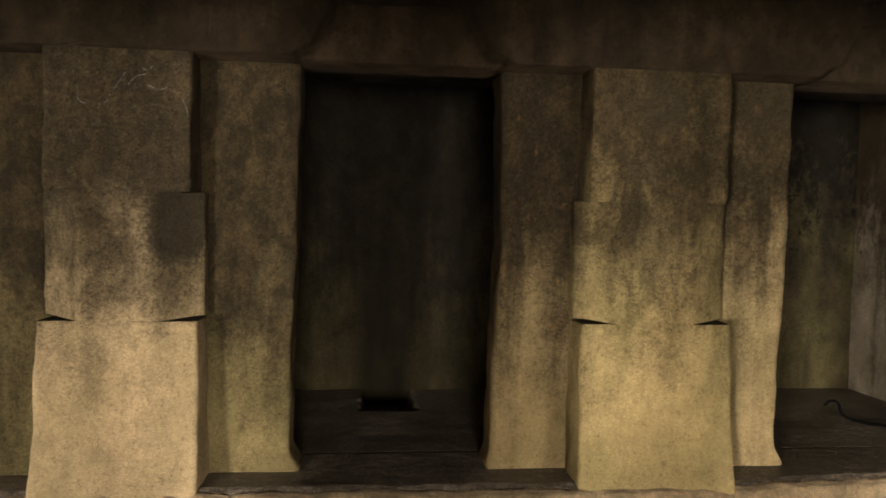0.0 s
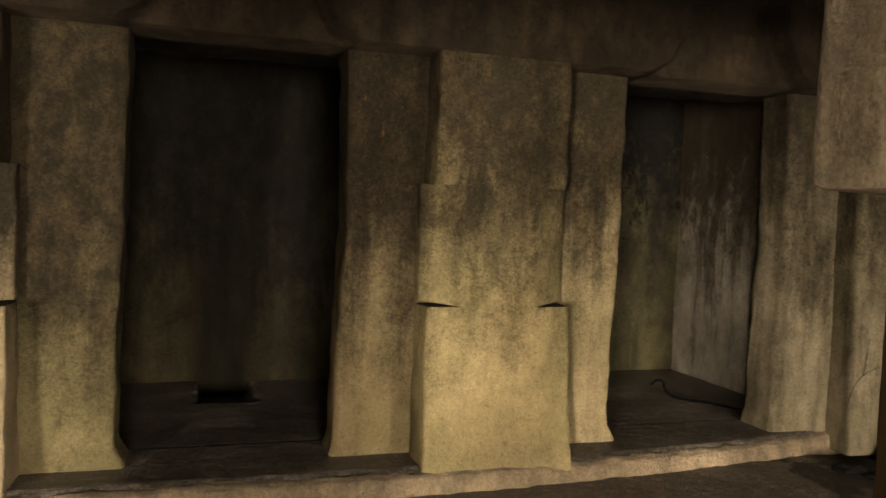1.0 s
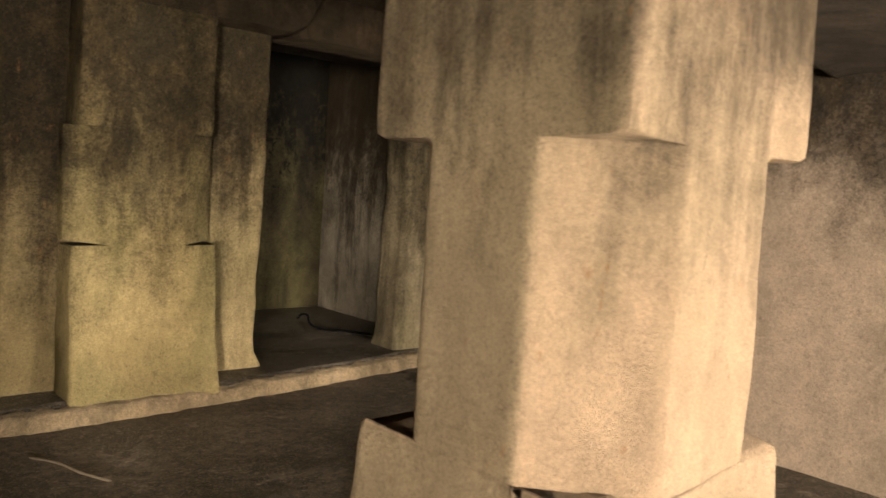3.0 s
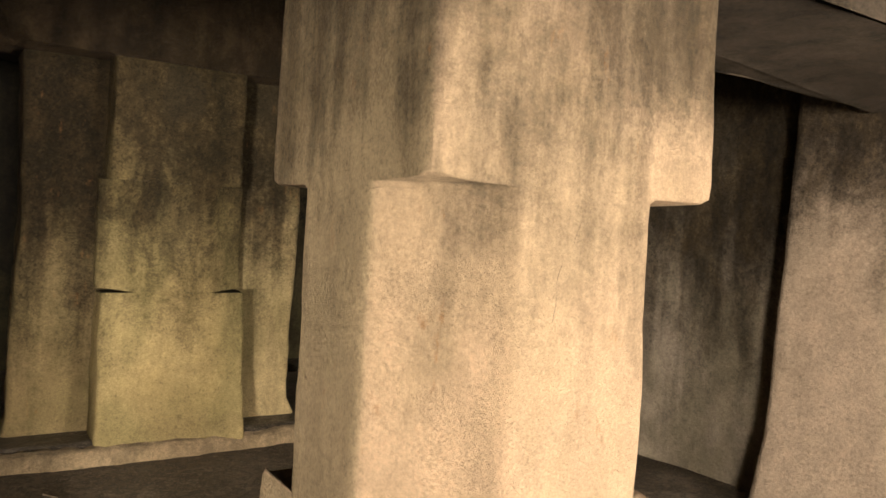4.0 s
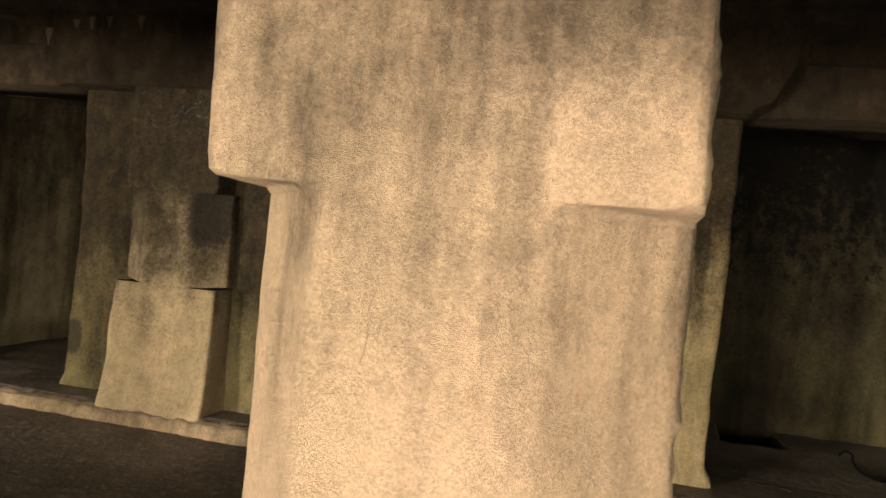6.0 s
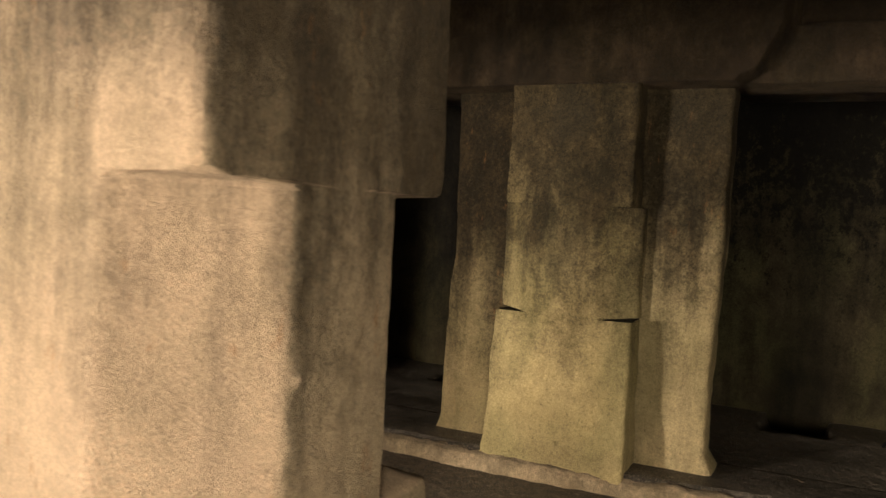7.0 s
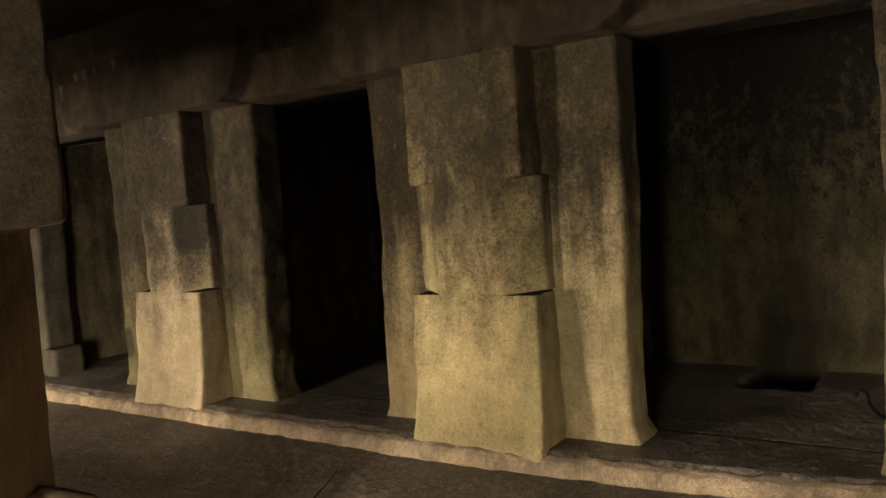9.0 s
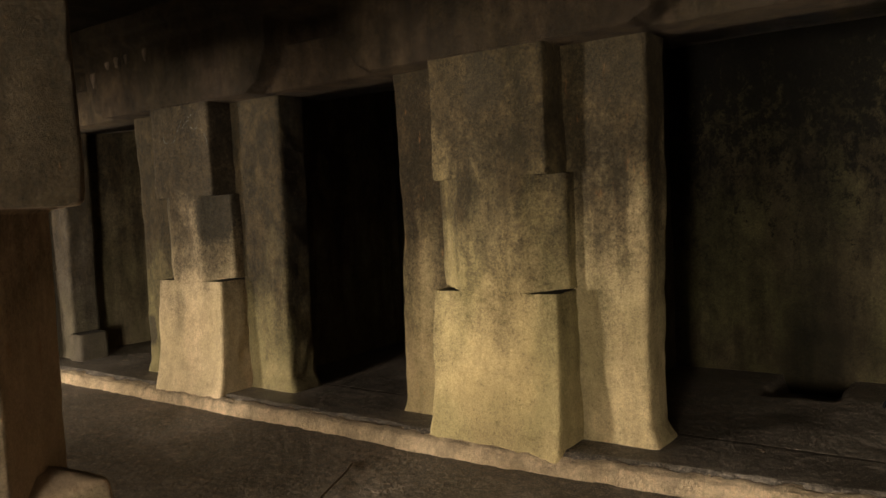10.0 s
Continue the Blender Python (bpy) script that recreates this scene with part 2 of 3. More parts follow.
M_GREY = rock("grey_lime_cell_stone", (0.37, 0.315, 0.235), (0.22, 0.185, 0.135), 1.4, 0.8, 0.92, 0.1, streaks=1.3, cloud=0.22, mottle=0.75, runs=0.4)
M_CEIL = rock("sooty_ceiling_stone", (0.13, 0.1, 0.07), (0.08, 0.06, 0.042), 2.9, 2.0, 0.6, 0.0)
M_SIDE = rock("rosy_lime_wall_stone", (0.66, 0.51, 0.37), (0.54, 0.42, 0.30), 1.75, 0.3, 1.0, 0.0, streaks=0.12)
M_EDGE = rock("worn_ledge_stone", (0.90, 0.685, 0.43), (0.74, 0.555, 0.335), 3.0, 2.0, 0.3, 0.12, 0.35, 2.2, streaks=0.3, cloud=0.35, mottle=0.25)
M_FLOOR = dirt("trodden_floor_stone", (0.112, 0.089, 0.062), (0.20, 0.159, 0.114), dark_patch=(4.25, -0.45, 0.6))
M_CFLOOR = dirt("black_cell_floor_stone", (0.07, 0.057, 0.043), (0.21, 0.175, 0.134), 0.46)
n_ = Nodes("black_rubber")
M_RUBBER = n_.done((0.004, 0.004, 0.004), 0.95, 0.05)
n_ = Nodes("bleached_stick_wood")
M_STICK = n_.done(n_.mix(n_.noise(40, 4, (1, 1, 1)), (0.17, 0.135, 0.09), (0.10, 0.075, 0.05)), 0.85)
n_ = Nodes("faded_chalk")
M_CHALK = n_.done(n_.mix(n_.step(n_.noise(60, 5), 0.4, 0.6), (0.05, 0.045, 0.036), (0.15, 0.145, 0.125)), 0.95, 0.1)
M_BLACK_STONE = rock("black_stone", (0.024, 0.02, 0.016), (0.016, 0.013, 0.011), 3, 2, 0.5, 0.0, 0.0, 1.5)


# ---- mesh helpers ----
def jitter(p, n, amp, freq):
    a = noise.noise(p * freq) + 0.5 * noise.noise(p * freq * 2.7) + 0.25 * noise.noise(p * freq * 7.1)
    return p + n * (amp * a)


def smooth(a, b, v):
    t = min(1.0, max(0.0, (v - a) / (b - a)))
    return t * t * (3 - 2 * t)


def mesh_object(name, verts, faces, material, amp=0.0, freq=2.2, parent=None, label="", chiselled=0.0):
    """chiselled: extra roughness of the faces that look along +x."""
    me = bpy.data.meshes.new(name)
    me.from_pydata(verts, [], faces)
    me.update()
    if amp:
        normals = [v.normal.copy() for v in me.vertices]
        for v, nn in zip(me.vertices, normals):
            k = chiselled * smooth(0.93, 0.995, nn.x)
            v.co = jitter(v.co, nn, amp, freq) + nn * (k * (1.2 * noise.noise(Vector((0, (v.co.y + v.co.z) * 5, (v.co.z - v.co.y) * 16))) + 0.9 * noise.noise(v.co * 21) + 0.8 * noise.noise(v.co * 44)) if k else 0)
        me.update()
    me.materials.append(material)
    me.polygons.foreach_set("use_smooth", [True] * len(me.polygons))
    ob = new(name, me)
    if parent:
        ob.parent = parent
    if label:
        tagged(ob, label)
    return ob


def rounded(poly, r):
    """A closed outline with its corners rounded by about r."""
    out, n = [], len(poly)
    for i in range(n):
        a, b, c = Vector(poly[i - 1]), Vector(poly[i]), Vector(poly[(i + 1) % n])
        u, w = (a - b), (c - b)
        k = min(r, 0.45 * u.length, 0.45 * w.length)
        p, q = b + u.normalized() * k, b + w.normalized() * k
        out += [p, (p + q) * 0.25 + b * 0.5, q]
    return out


def resampled(poly, step, counts=None):
    """Points along a closed outline, at most step apart; counts repeats the split of another outline."""
    out, made = [], []
    for i, p in enumerate(poly):
        q = poly[(i + 1) % len(poly)]
        k = counts[i] if counts else max(1, round((q - p).length / step))
        made.append(k)
        out += [p.lerp(q, j / k) for j in range(k)]
    return out, made


def column(name, rings, material, step=0.03, r=0.02, amp=0.006, freq=2.2, parent=None, label="", cap=0.02, chiselled=0.0):
    """A solid from outlines (z, [(x, y), ...], corner radius) stacked upwards, anticlockwise, subdivided, with soft edges and an uneven surface."""
    outlines, counts = [], None
    for z, poly, *own in rings:
        pts, counts = resampled(rounded(poly, own[0] if own else r), step, counts)
        outlines.append((z, pts))
    levels = []
    for (z0, a), (z1, b) in zip(outlines, outlines[1:]):
        k = max(1, round((z1 - z0) / step))
        levels += [(z0 + (z1 - z0) * j / k, [p.lerp(q, j / k) for p, q in zip(a, b)]) for j in range(k)]
    levels.append(outlines[-1])

    def inset(z, pts, d):
        c = sum(pts, Vector((0, 0))) / len(pts)
        return z, [p - (p - c).normalized() * d for p in pts]

    if cap:
        lo, hi = levels[0], levels[-1]
        levels = [inset(*lo, cap * 0.7)] + [(lo[0] + cap * 0.35, inset(*lo, cap * 0.2)[1])] + [l for l in levels[1:-1] if lo[0] + cap * 0.5 < l[0] < hi[0] - cap * 0.5] \
            + [(hi[0] - cap * 0.35, inset(*hi, cap * 0.2)[1])] + [inset(*hi, cap * 0.7)]
    n = len(levels[0][1])
    verts = [Vector((p.x, p.y, z)) for z, pts in levels for p in pts]
    faces = [(l * n + i, l * n + (i + 1) % n, (l + 1) * n + (i + 1) % n, (l + 1) * n + i) for l in range(len(levels) - 1) for i in range(n)]
    k, last = len(verts), (len(levels) - 1) * n
    verts += [v.copy() for v in verts[:n]] + [v.copy() for v in verts[last:last + n]]
    faces += [tuple(k + i for i in reversed(range(n))), tuple(range(k + n, k + 2 * n))]
    return mesh_object(name, verts, faces, material, amp, freq, parent, label, chiselled)


def box(x0, x1, y0, y1):
    return [(x0, y0), (x1, y0), (x1, y1), (x0, y1)]


def block(name, x0, x1, y0, y1, z0, z1, material, step=0.05, r=0.02, amp=0.008, **more):
    return column(name, [(z0, box(x0, x1, y0, y1)), (z1, box(x0, x1, y0, y1))], material, step, r, amp, **more)


def sheet(name, us, vs, place, material, thick=(0, 0, 0), amp=0.0, freq=2.2, parent=None, label=""):
    """A surface place(u, v) over a grid, closed to a solid by a copy shifted by thick."""
    nu, nv = len(us), len(vs)
    top = [Vector(place(u, v)) for v in vs for u in us]
    if amp:
        normals = []
        for j in range(nv):
            for i in range(nu):
                du = top[j * nu + min(i + 1, nu - 1)] - top[j * nu + max(i - 1, 0)]
                dv = top[min(j + 1, nv - 1) * nu + i] - top[max(j - 1, 0) * nu + i]
                normals.append(du.cross(dv).normalized())
        top = [jitter(p, q, amp, freq) for p, q in zip(top, normals)]
    faces = [(j * nu + i, j * nu + i + 1, (j + 1) * nu + i + 1, (j + 1) * nu + i) for j in range(nv - 1) for i in range(nu - 1)]
    k, t = len(top), Vector(thick)
    rim = [i for i in range(nu)] + [j * nu + nu - 1 for j in range(1, nv)] + [(nv - 1) * nu + i for i in range(nu - 2, -1, -1)] + [j * nu for j in range(nv - 2, 0, -1)]
    verts = top + [top[i] + t for i in rim]
    m = len(rim)
    faces += [(rim[(a + 1) % m], rim[a], k + a, k + (a + 1) % m) for a in range(m)]
    faces.append(tuple(k + a for a in reversed(range(m))))
    return mesh_object(name, verts, faces, material, 0, 1, parent, label)


def span(a, b, step):
    k = max(1, round((b - a) / step))
    return [a + (b - a) * i / k for i in range(k + 1)]


def tube(name, pts, radius, material):
    cu = bpy.data.curves.new(name, "CURVE")
    cu.dimensions, cu.bevel_depth, cu.bevel_resolution, cu.resolution_u = "3D", radius, 3, 8
    sp = cu.splines.new("BEZIER")
    sp.bezier_points.add(len(pts) - 1)
    for b, p in zip(sp.bezier_points, pts):
        b.co, b.handle_left_type, b.handle_right_type = p, "AUTO", "AUTO"
    tmp = bpy.data.objects.new(name, cu)
    scene.collection.objects.link(tmp)
    me = bpy.data.meshes.new_from_object(tmp.evaluated_get(bpy.context.evaluated_depsgraph_get()))
    bpy.data.objects.remove(tmp)
    me.materials.clear()
    me.materials.append(material)
    me.polygons.foreach_set("use_smooth", [True] * len(me.polygons))
    return new(name, me)


def thing(name, at, label, category, group=""):
    ob = new(name)
    ob.location = at
    ob.empty_display_size = 0.1
    return tagged(ob, label, category, group)


# ---- plan ----
WEST, EAST = -7.6, 4.6
SILL, HEAD, TOP = 0.2, 2.31, 2.98
JAMB, REVEAL, BACK = 0.2, 0.47, 2.08
DOORS = [(-5.3, -4.3), (-2.87, -1.70), (0.01, 1.04), (2.65, 3.77)]
CELLS = [(-5.75, -3.85), (-3.1, -1.2), (-0.5, 1.5), (2.1, 4.3)]
DECK = 0.08


def structure(ob, label):
    return tagged(ob, label, "", "", "structure")


# floor of the hall, hollowed and broken near the far corner
def floor_at(x, y):
    z = DECK + 0.012 * noise.noise(Vector((x * 1.1, y * 1.1, 3))) + 0.006 * noise.noise(Vector((x * 6, y * 6, 1)))
    z += 0.026 * smooth(-0.9, -0.1, y)
    z -= 0.05 * smooth(3.6, 4.4, x) * smooth(-1.5, -0.5, y) * (0.5 + 0.9 * noise.noise(Vector((x * 3, y * 3, 8))))
    return (x, y, z)


structure(sheet("floor", span(WEST - 1.3, EAST + 0.3, 0.06), span(FRONT - 0.3, 0.1, 0.06), floor_at, M_FLOOR, (0, 0, -0.25)), "dark trodden uneven rock floor of the hall")

# the low ledge along the cell wall: a pale worn nosing, and a dark trodden top behind it
def ledge_lip(x):
    return (-0.125 + 0.05 * smooth(1.2, 2.8, x) + 0.09 * smooth(2.7, 3.7, x) + 0.16 * smooth(3.5, 4.4, x) + 0.009 * noise.noise(Vector((x * 2.3, 0, 0)))
            + 0.009 * noise.noise(Vector((x * 9, 4, 0))) - 0.018 * smooth(1.225, 1.235, x) + 0.018 * smooth(2.44, 2.46, x))


def ledge_at(x, v):
    lip = ledge_lip(x)
    prof = [(-0.045, -0.1), (-0.035, 0.06), (-0.014, SILL - 0.035), (0.0, SILL - 0.018), (0.03, SILL - 0.004), (0.5, SILL)]
    k = min(int(v), len(prof) - 2)
    (y0, z0), (y1, z1) = prof[k], prof[k + 1]
    f = v - k
    y = y0 + (y1 - y0) * f
    z = z0 + (z1 - z0) * f + 0.008 * noise.noise(Vector((x * 3, y * 3, 2)))
    return (x, lip + y, z)


structure(sheet("ledge", span(WEST, EAST, 0.02), [i / 5 for i in range(21)] + [4 + i / 16 for i in range(1, 17)], ledge_at, M_EDGE, (0, 0.3, -0.3), 0.012, 13), "worn pale edge of the low rock ledge along the cells")

structure(sheet("ledge_top", span(WEST, EAST, 0.03), span(0, 1, 0.05),
                lambda x, v: (x, (ledge_lip(x) + 0.022 + 0.014 * noise.noise(Vector((x * 6, 7, 0)))) * (1 - v) + 0.5 * v, SILL + 0.010 - 0.03 * smooth(0.1, 0.0, v) + 0.005 * noise.noise(Vector((x * 2.2, v, 5)))), M_CFLOOR, (0, 0, -0.1)),
          "dark trodden top of the rock ledge before the cells")

# wall between the cell doors
edges = [WEST] + [x for d in DOORS for x in d] + [EAST]
edges[7:7] = [1.84, 1.84]
for i in range(0, len(edges), 2):
    x0, x1 = edges[i], edges[i + 1]
    # piers 2 and 4 wear stones whose colour includes their shade
    structure(column("wall_north", [(SILL - 0.05, box(x0 - 0.03, x1 + 0.03, JAMB - 0.03, REVEAL)), (SILL + 0.02, box(x0 - 0.025, x1 + 0.025, JAMB - 0.015, REVEAL)), (SILL + 0.1, box(x0, x1 - 0.02, JAMB, REVEAL)),
                                    (0.7, box(x0, x1 - 0.025, JAMB, REVEAL)), (1.4, box(x0 + 0.03, x1, JAMB, REVEAL)), (HEAD + 0.08, box(x0 + 0.005, x1 + 0.015, JAMB, REVEAL))],
                     M_WALL_DIM if i == 4 else M_PIER_SHADED if i == 2 else M_JAMB if i == 6 else M_STREAK if i == 10 else M_WALL, 0.025, 0.03, 0.012, 4.0), "lime-washed rock wall between two cell doors, stained with soot")


structure(block("wall_foot", -2.88, -2.69, 0.14, 0.42, SILL - 0.05, 0.45, M_PIER_SHADED, 0.03, 0.03, 0.012), "low rough rock foot left standing at a door jamb")


# frieze with an arched recess over each door, under a rounded cornice
def frieze_at(x, z):
    y = -0.035
    for a, b in DOORS:
        c = (a + b) / 2
        u = abs(x - c)
        half = 0.31 + 0.12 * smooth(2.62, 2.30, z) + 0.1 * smooth(2.36, 2.29, z)
        y += 0.13 * smooth(half + 0.012, half - 0.012, u) * smooth(2.78, 2.74, z)
        y += 0.09 * smooth(0.27, 0.25, u) * smooth(2.585, 2.61, z) * smooth(2.78, 2.74, z)
    y -= 0.06 * smooth(2.79, 2.81, z) + 0.05 * smooth(2.88, 2.895, z)
    return (x, y, z)


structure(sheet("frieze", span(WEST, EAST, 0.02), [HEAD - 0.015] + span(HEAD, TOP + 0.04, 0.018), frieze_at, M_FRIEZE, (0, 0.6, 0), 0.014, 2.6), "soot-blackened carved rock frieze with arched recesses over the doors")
frieze = bpy.data.objects["frieze"]
for i, (x, z, w, h) in enumerate([(-1.83, 2.66, 0.03, 0.12), (-1.62, 2.72, 0.025, 0.06), (-1.50, 2.74, 0.02, 0.08), (-1.36, 2.74, 0.018, 0.07), (-1.12, 2.75, 0.02, 0.09), (-2.54, 2.68, 0.03, 0.12), (-2.02, 2.68, 0.03, 0.12)]):
    y = frieze_at(x, z)[1]
    column("lime_drip", [(z - h, box(x - w * 0.15, x + w * 0.15, y - 0.008, y + 0.03)), (z - h * 0.3, box(x - w * 0.8, x + w * 0.7, y - 0.018, y + 0.03)), (z, box(x - w, x + w, y - 0.012, y + 0.03))], M_DRIP, 0.015, 0.008, 0.004, 9, frieze, "pale lime drip", cap=0)

# shallow hearth pits against the back walls of two cells: x0, x1, y0
PITS = [(0.36, 0.72, 1.45), (2.86, 3.26, 1.52)]


def hearth_pit(x, y):
    x, y = x + 0.02 * noise.noise(Vector((x * 7, y * 7, 0))), y + 0.03 * noise.noise(Vector((x * 6, y * 6, 4)))
    return sum(0.12 * smooth(a - 0.02, a + 0.02, x) * smooth(b + 0.02, b - 0.02, x) * smooth(c - 0.02, c + 0.02, y) for a, b, c in PITS)


# cells behind the doors
for i, (x0, x1) in enumerate(CELLS):
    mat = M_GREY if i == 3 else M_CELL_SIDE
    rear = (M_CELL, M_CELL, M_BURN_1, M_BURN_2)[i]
    structure(block("wall_cell_back", x0 - 0.3, x1 + 0.3, BACK, BACK + 0.3, 0.0, 2.75, rear, 0.06, 0.02, 0.02), "dark rough rock back wall of a cell, soot and shade in its colour")
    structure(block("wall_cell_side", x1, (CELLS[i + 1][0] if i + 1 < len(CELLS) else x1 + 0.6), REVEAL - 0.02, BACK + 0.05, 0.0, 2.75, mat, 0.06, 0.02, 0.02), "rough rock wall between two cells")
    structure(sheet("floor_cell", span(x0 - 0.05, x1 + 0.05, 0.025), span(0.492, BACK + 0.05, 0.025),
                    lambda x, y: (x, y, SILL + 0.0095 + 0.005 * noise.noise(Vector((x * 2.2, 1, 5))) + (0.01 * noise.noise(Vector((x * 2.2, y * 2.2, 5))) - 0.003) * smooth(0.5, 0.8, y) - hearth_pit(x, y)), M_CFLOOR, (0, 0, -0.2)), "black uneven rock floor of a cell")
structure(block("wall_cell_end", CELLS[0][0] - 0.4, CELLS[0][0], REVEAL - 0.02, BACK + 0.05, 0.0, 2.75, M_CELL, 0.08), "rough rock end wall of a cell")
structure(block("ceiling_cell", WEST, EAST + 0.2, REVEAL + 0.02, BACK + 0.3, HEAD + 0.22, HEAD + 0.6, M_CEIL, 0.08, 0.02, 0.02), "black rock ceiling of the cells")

# east wall: set back beside the cells, proud towards the front
structure(block("wall_east_1", EAST, EAST + 0.5, -2.3, 0.6, -0.1, TOP + 0.2, M_EAST, 0.05, 0.02, 0.02), "grey lime-stained rock side wall")
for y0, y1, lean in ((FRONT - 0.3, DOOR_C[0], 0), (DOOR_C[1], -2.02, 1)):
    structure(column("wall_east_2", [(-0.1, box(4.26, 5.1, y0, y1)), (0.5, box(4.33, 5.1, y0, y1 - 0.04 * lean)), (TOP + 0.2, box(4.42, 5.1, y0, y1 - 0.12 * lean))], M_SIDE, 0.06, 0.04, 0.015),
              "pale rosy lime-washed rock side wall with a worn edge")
structure(block("wall_east_2", 4.4, 5.1, DOOR_C[0] - 0.03, DOOR_C[1] + 0.03, DOOR_C[2], TOP + 0.2, M_SIDE, 0.1), "rock lintel over the added, unseen side opening")
structure(block("wall_west", WEST - 0.5, WEST, FRONT - 0.3, 0.6, -0.1, TOP + 0.2, M_WALL, 0.1), "rock end wall of the hall")
# front wall with a doorway and a second opening
bits = [(WEST - 0.4, DOOR_B[0], 0, TOP + 0.2), (DOOR_B[1], DOOR_A[0], 0, TOP + 0.2), (DOOR_A[1], 4.5, 0, TOP + 0.2), (DOOR_B[0] - 0.03, DOOR_B[1] + 0.03, DOOR_B[3], TOP + 0.2), (DOOR_A[0] - 0.03, DOOR_A[1] + 0.03, DOOR_A[3], TOP + 0.2)]
for x0, x1, z0, z1 in bits:
    structure(block("wall_south", x0, x1, FRONT - 0.4, FRONT, z0 - 0.05, z1, M_WALL, 0.1), "rock front wall of the hall beside its openings")
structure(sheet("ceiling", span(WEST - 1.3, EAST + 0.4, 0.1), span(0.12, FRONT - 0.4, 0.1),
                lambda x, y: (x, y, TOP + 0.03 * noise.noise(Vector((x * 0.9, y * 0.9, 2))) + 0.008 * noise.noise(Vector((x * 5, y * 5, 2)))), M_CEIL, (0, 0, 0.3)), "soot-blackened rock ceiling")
structure(sheet("ground", span(-30, 30, 6), span(-40, FRONT - 0.25, 4), lambda x, y: (x, y, 0.0), M_FLOOR, (0, 0, -0.2)), "bare ground outside the front wall")


# added beam over the row of pillars, out of view, to keep daylight off the frieze
structure(block("ceiling_beam", WEST, EAST + 0.2, -3.28, -2.52, 2.13, TOP + 0.15, M_CEIL, 0.1, 0.03, 0.02), "unseen dark rock beam over the pillars that shades the frieze")


# ---- pillars and pilasters ----
def chamfered(x0, x1, y0, y1, cx, cy):
    return [(x0 + cx, y0), (x1 - cx, y0), (x1, y0 + cy), (x1, y1 - cy), (x1 - cx, y1), (x0 + cx, y1), (x0, y1 - cy), (x0, y0 + cy)]


def pillar(x0, x1, y0, y1):
    cx, cy = (x0 + x1) / 2, (y0 + y1) / 2
    ob = thing("pillar", (cx, cy, DECK), "massive pale lime-washed rock-cut pillar with an eight-sided middle", "pillar")
    x0, x1, y0, y1 = x0 - cx, x1 - cx, y0 - cy, y1 - cy
    d = DECK
    column("base", [(-0.12, box(x0 - 0.04, x1 + 0.05, y0 - 0.04, y1 + 0.06), 0.04), (0.5 - d, box(x0 - 0.012, x1 + 0.02, y0 - 0.012, y1 + 0.03), 0.025), (0.765 - d, box(x0, x1 + 0.002, y0, y1 + 0.004), 0.02),
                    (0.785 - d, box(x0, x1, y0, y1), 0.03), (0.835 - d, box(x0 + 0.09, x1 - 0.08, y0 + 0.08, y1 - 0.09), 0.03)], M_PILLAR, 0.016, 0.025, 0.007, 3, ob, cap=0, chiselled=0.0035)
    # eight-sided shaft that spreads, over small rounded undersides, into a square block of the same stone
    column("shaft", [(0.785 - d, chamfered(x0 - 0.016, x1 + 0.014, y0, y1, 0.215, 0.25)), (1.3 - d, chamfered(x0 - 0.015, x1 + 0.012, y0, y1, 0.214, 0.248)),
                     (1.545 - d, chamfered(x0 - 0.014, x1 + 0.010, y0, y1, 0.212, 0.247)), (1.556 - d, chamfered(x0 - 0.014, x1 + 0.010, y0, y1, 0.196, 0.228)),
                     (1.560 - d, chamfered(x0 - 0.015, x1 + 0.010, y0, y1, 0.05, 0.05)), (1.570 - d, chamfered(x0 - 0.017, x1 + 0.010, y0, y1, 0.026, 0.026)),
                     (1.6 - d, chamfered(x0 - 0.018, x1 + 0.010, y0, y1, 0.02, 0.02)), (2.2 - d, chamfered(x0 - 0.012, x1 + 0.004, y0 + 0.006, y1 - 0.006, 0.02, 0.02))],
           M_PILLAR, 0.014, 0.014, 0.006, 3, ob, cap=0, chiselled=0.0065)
    ob.children[-1].data.set_sharp_from_angle(angle=radians(38))
    # the base stands higher on its far and eastern side
    for child in ob.children:
        for v in child.data.vertices:
            z = v.co.z + d
            if child.name.startswith("base") and z > 0.786:
                v.co.z -= 0.047 * smooth(0.12, -0.08, v.co.x)
            rise = 0.022 + 0.008 * smooth(y0, y0 + 0.2, v.co.y) + 0.06 * smooth(y0 + 0.35, y1, v.co.y)
            v.co.z += rise * smooth(x0 + 0.2, x1 - 0.1, v.co.x) * smooth(0.35, 0.785, z) * smooth(1.5, 0.785, z)
        child.data.update()
    # hair cracks in the front face
    for pts in ([(-0.07, 1.41), (-0.082, 1.37), (-0.08, 1.33), (-0.088, 1.29)], [(-0.02, 1.50), (-0.035, 1.47), (-0.04, 1.45)], [(0.12, 1.46), (0.10, 1.465), (0.085, 1.47)]):
        crack = tube("crack", [jitter(Vector((x, y0, z - d)), Vector((0, -1, 0)), 0.007, 3) for x, z in pts], 0.0006, M_STICK)
        crack.parent = ob
    return ob


main_pillar = pillar(1.508, 2.267, -3.32, -2.485)
copy_thing(main_pillar, pose(1.8875 - 2.65, -2.9025, DECK))


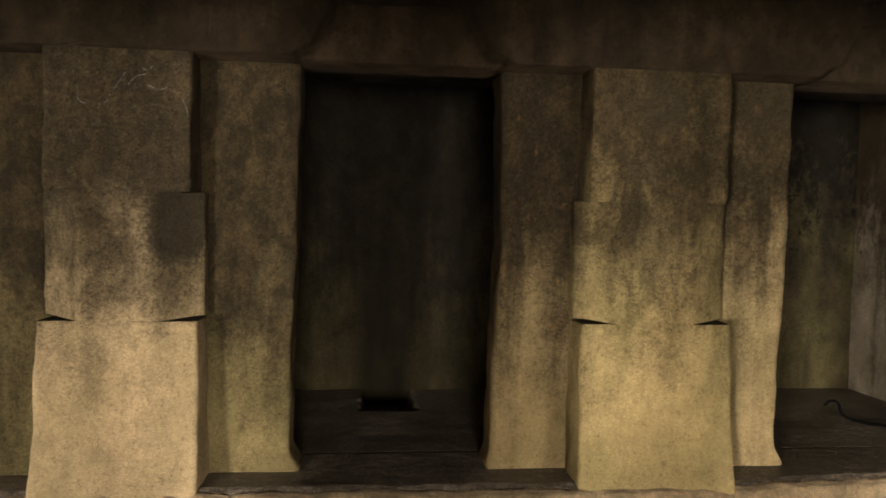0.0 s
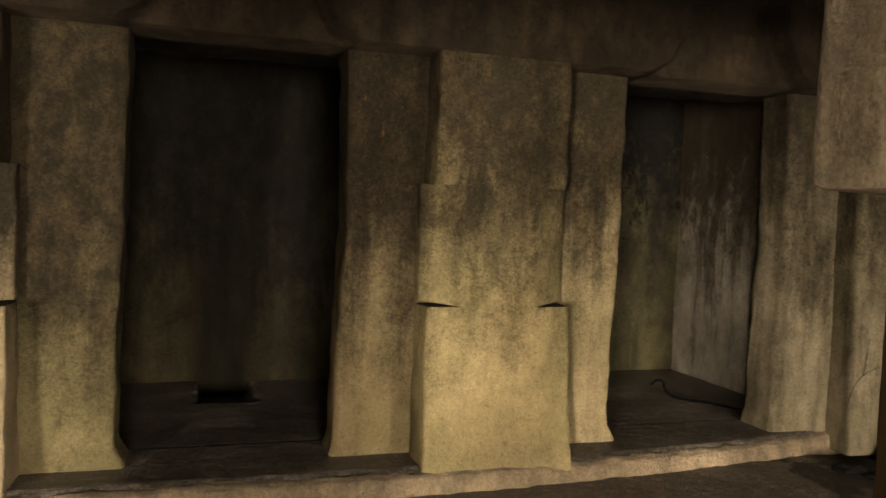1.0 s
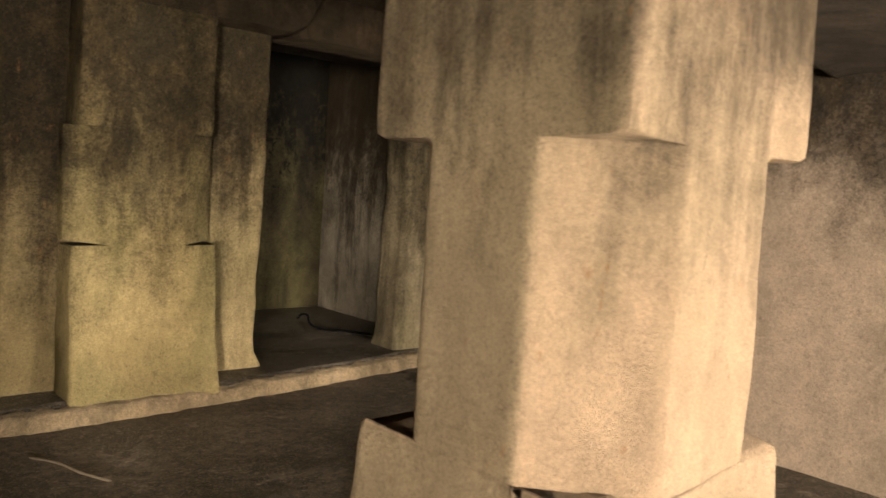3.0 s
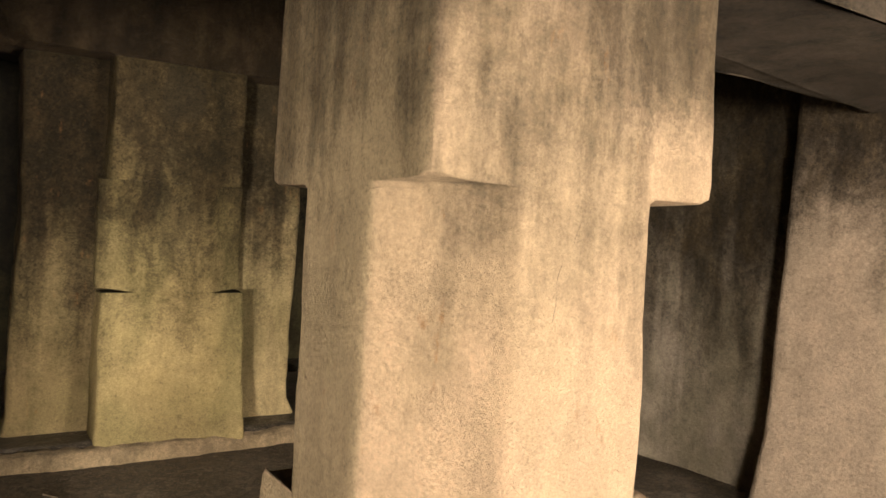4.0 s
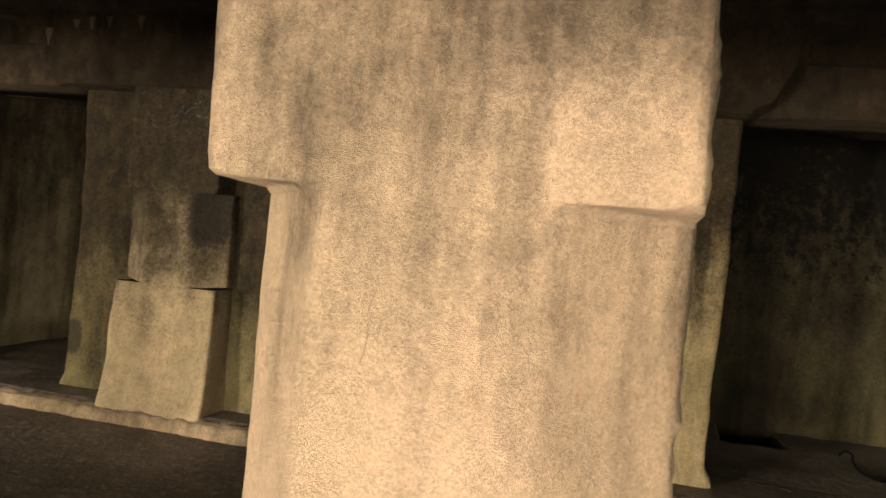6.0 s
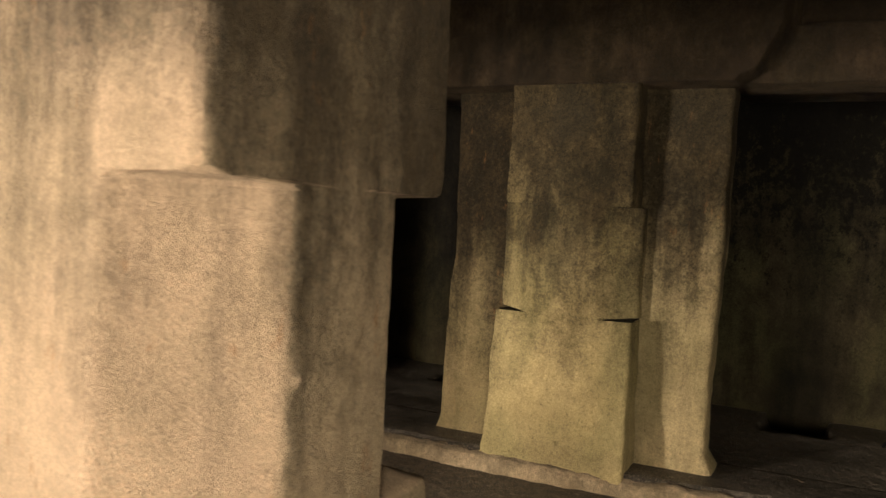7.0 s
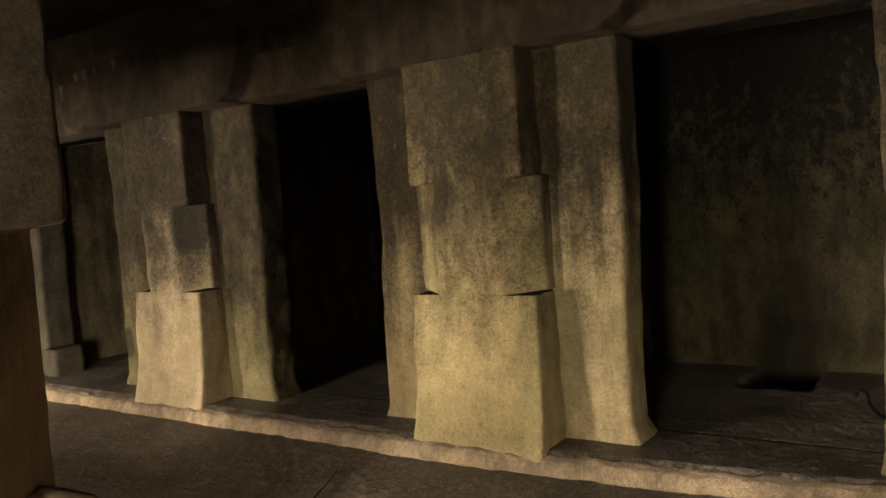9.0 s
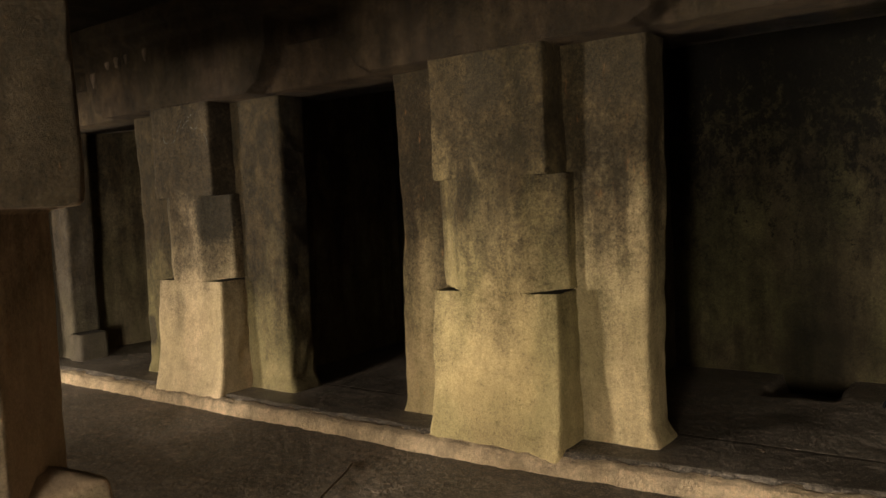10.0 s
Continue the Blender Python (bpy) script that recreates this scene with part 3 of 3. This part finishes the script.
def pilaster(x0, x1, y0, label, stone=M_PILASTER, y1=JAMB + 0.05):
    """Half pillar against the wall: square foot, chamfered middle, square head."""
    cx = (x0 + x1) / 2
    ob = thing("pilaster", (cx, y0, SILL), label, "pilaster", "pilasters along the cell wall")
    w, t, s = (x1 - x0) / 2, y1 - y0, SILL
    column("foot", [(-0.12, box(-w - 0.016, w + 0.024, -0.115, t), 0.03), (-0.03, box(-w - 0.014, w + 0.022, -0.108, t), 0.025), (0.02, box(-w - 0.012, w + 0.02, -0.096, t), 0.02), (0.09, box(-w - 0.008, w + 0.016, -0.076, t)), (0.25, box(-w - 0.004, w + 0.012, -0.05, t)), (1.0 - s, box(-w, w, -0.012, t)), (1.012 - s, box(-w + 0.002, w - 0.002, -0.010, t), 0.03)],
           stone, 0.02, 0.02, 0.009, 4.5, ob, cap=0)
    c, dy = 0.2, 0.12
    mid = [(-w + c, -0.010), (w - c, -0.010), (w + 0.008, dy), (w + 0.008, t), (-w - 0.008, t), (-w - 0.008, dy)]
    column("shaft", [(1.010 - s, mid), (1.632 - s, mid)], stone, 0.02, 0.014, 0.008, 4.5, ob, cap=0)
    # the chamfers end above the foot in wedge-shaped notches
    for v in ob.children[-1].data.vertices:
        if v.co.z < 1.045 - s:
            v.co.z += 0.018 * smooth(w - c, w, abs(v.co.x)) * smooth(1.045 - s, 1.02 - s, v.co.z)
    ob.children[-1].data.update()
    column("head", [(1.63 - s, box(-w + 0.03, w - 0.04, -0.010, t), 0.04), (1.65 - s, box(-w + 0.026, w - 0.035, -0.010, t)), (2.40 - s, box(-w + 0.035, w - 0.04, -0.006, t))], stone, 0.02, 0.022, 0.011, 4.5, ob, cap=0)
    return ob


pilaster(1.448, 2.238, -0.005, "pale rock pilaster with chamfered middle and grey soot streaks")
far_pilaster = pilaster(-1.18, -0.435, -0.005, "pale rock pilaster with bright foot and dark blotched middle", M_PILASTER_DIM)
pilaster(-3.88, -3.12, -0.005, "rock pilaster beside a cell door, its stone coloured dark for shade", M_PIER_SHADED)
# faded chalk scrawl, unreadable, on its head
for pts in ([(-0.985, 2.09), (-0.98, 2.05), (-0.95, 2.035), (-0.92, 2.05)], [(-0.89, 2.03), (-0.85, 2.05), (-0.84, 2.08)], [(-0.83, 2.09), (-0.80, 2.14), (-0.77, 2.19)],
            [(-0.76, 2.13), (-0.72, 2.17), (-0.68, 2.18)], [(-0.70, 2.21), (-0.67, 2.20), (-0.65, 2.22)], [(-0.67, 2.13), (-0.62, 2.11), (-0.58, 2.12)], [(-0.51, 2.07), (-0.49, 2.02), (-0.485, 1.99)]):
    mark = tube("chalk_mark", [jitter(Vector((x + 0.8075, -0.0085, z - SILL)), Vector((0, -1, 0)), 0.011, 4.5) for x, z in pts], 0.0028, M_CHALK)
    mark.parent = far_pilaster
corner = thing("corner_pilaster", (4.2, 0.0, SILL), "yellowish cracked rock pilaster in the corner of the hall", "pilaster")
column("shaft", [(-0.1, box(-0.04, 0.5, -0.02, 0.3)), (0.1, box(-0.01, 0.5, 0.0, 0.3)), (2.3, box(-0.03, 0.5, 0.03, 0.3))], M_STREAK, 0.03, 0.03, 0.012, 3, corner, cap=0)


for pts in ([(4.14, 0.39), (4.18, 0.51), (4.25, 0.59), (4.36, 0.64)], [(4.25, 0.59), (4.27, 0.70), (4.285, 0.82)]):
    crack = tube("crack", [(x - 4.2, -0.006, z - SILL) for x, z in pts], 0.0018, M_BLACK_STONE)
    crack.parent = corner


# ---- loose and small things ----
def rough_lump(name, at, size, material, label, category, seed, flat=0.6, group=""):
    bm = bmesh.new()
    bmesh.ops.create_icosphere(bm, subdivisions=3, radius=1)
    for v in bm.verts:
        p = v.co.copy()
        k = 1 + 0.5 * noise.noise(p * 1.3 + Vector((seed, 0, 0))) + 0.25 * noise.noise(p * 3.1 + Vector((0, seed, 0)))
        v.co = Vector((p.x * size[0] * k, p.y * size[1] * k, max(p.z, -flat) * size[2] * k))
    me = bpy.data.meshes.new(name)
    bm.to_mesh(me)
    bm.free()
    me.materials.append(material)
    me.polygons.foreach_set("use_smooth", [seed % 2 == 0] * len(me.polygons))
    ob = new(name, me)
    ob.location = at
    return tagged(ob, label, category, group)


tagged(tube("cable", [(3.55, 1.21, 0.285), (3.575, 1.17, 0.325), (3.61, 1.15, 0.315), (3.62, 1.14, 0.265), (3.66, 1.10, 0.222), (3.80, 0.9, 0.220), (3.92, 0.66, 0.220), (4.0, 0.5, 0.220)], 0.009, M_RUBBER),
       "black rubber cable with a bent end on the cell floor", "cable")
tagged(tube("stick", [(1.17, -0.47, 0.098), (1.25, -0.62, 0.102), (1.30, -0.76, 0.096), (1.37, -0.92, 0.098)], 0.006, M_STICK), "thin pale crooked stick lying on the floor", "stick")
for i, (x, y, sx, sy, sz) in enumerate([(4.45, -0.42, 0.16, 0.09, 0.06), (4.3, -0.75, 0.13, 0.10, 0.05), (4.42, -0.12, 0.12, 0.08, 0.07), (4.1, -0.3, 0.15, 0.07, 0.03), (3.95, -0.22, 0.10, 0.06, 0.03)]):
    rough_lump("rock_fragment", (x, y, floor_at(x, y)[2] + sz * 0.3), (sx, sy, sz), M_BLACK_STONE, "jagged black rock fragment on the broken floor", "rock", i * 2 + 1, 0.6, "rock fragments in the corner")
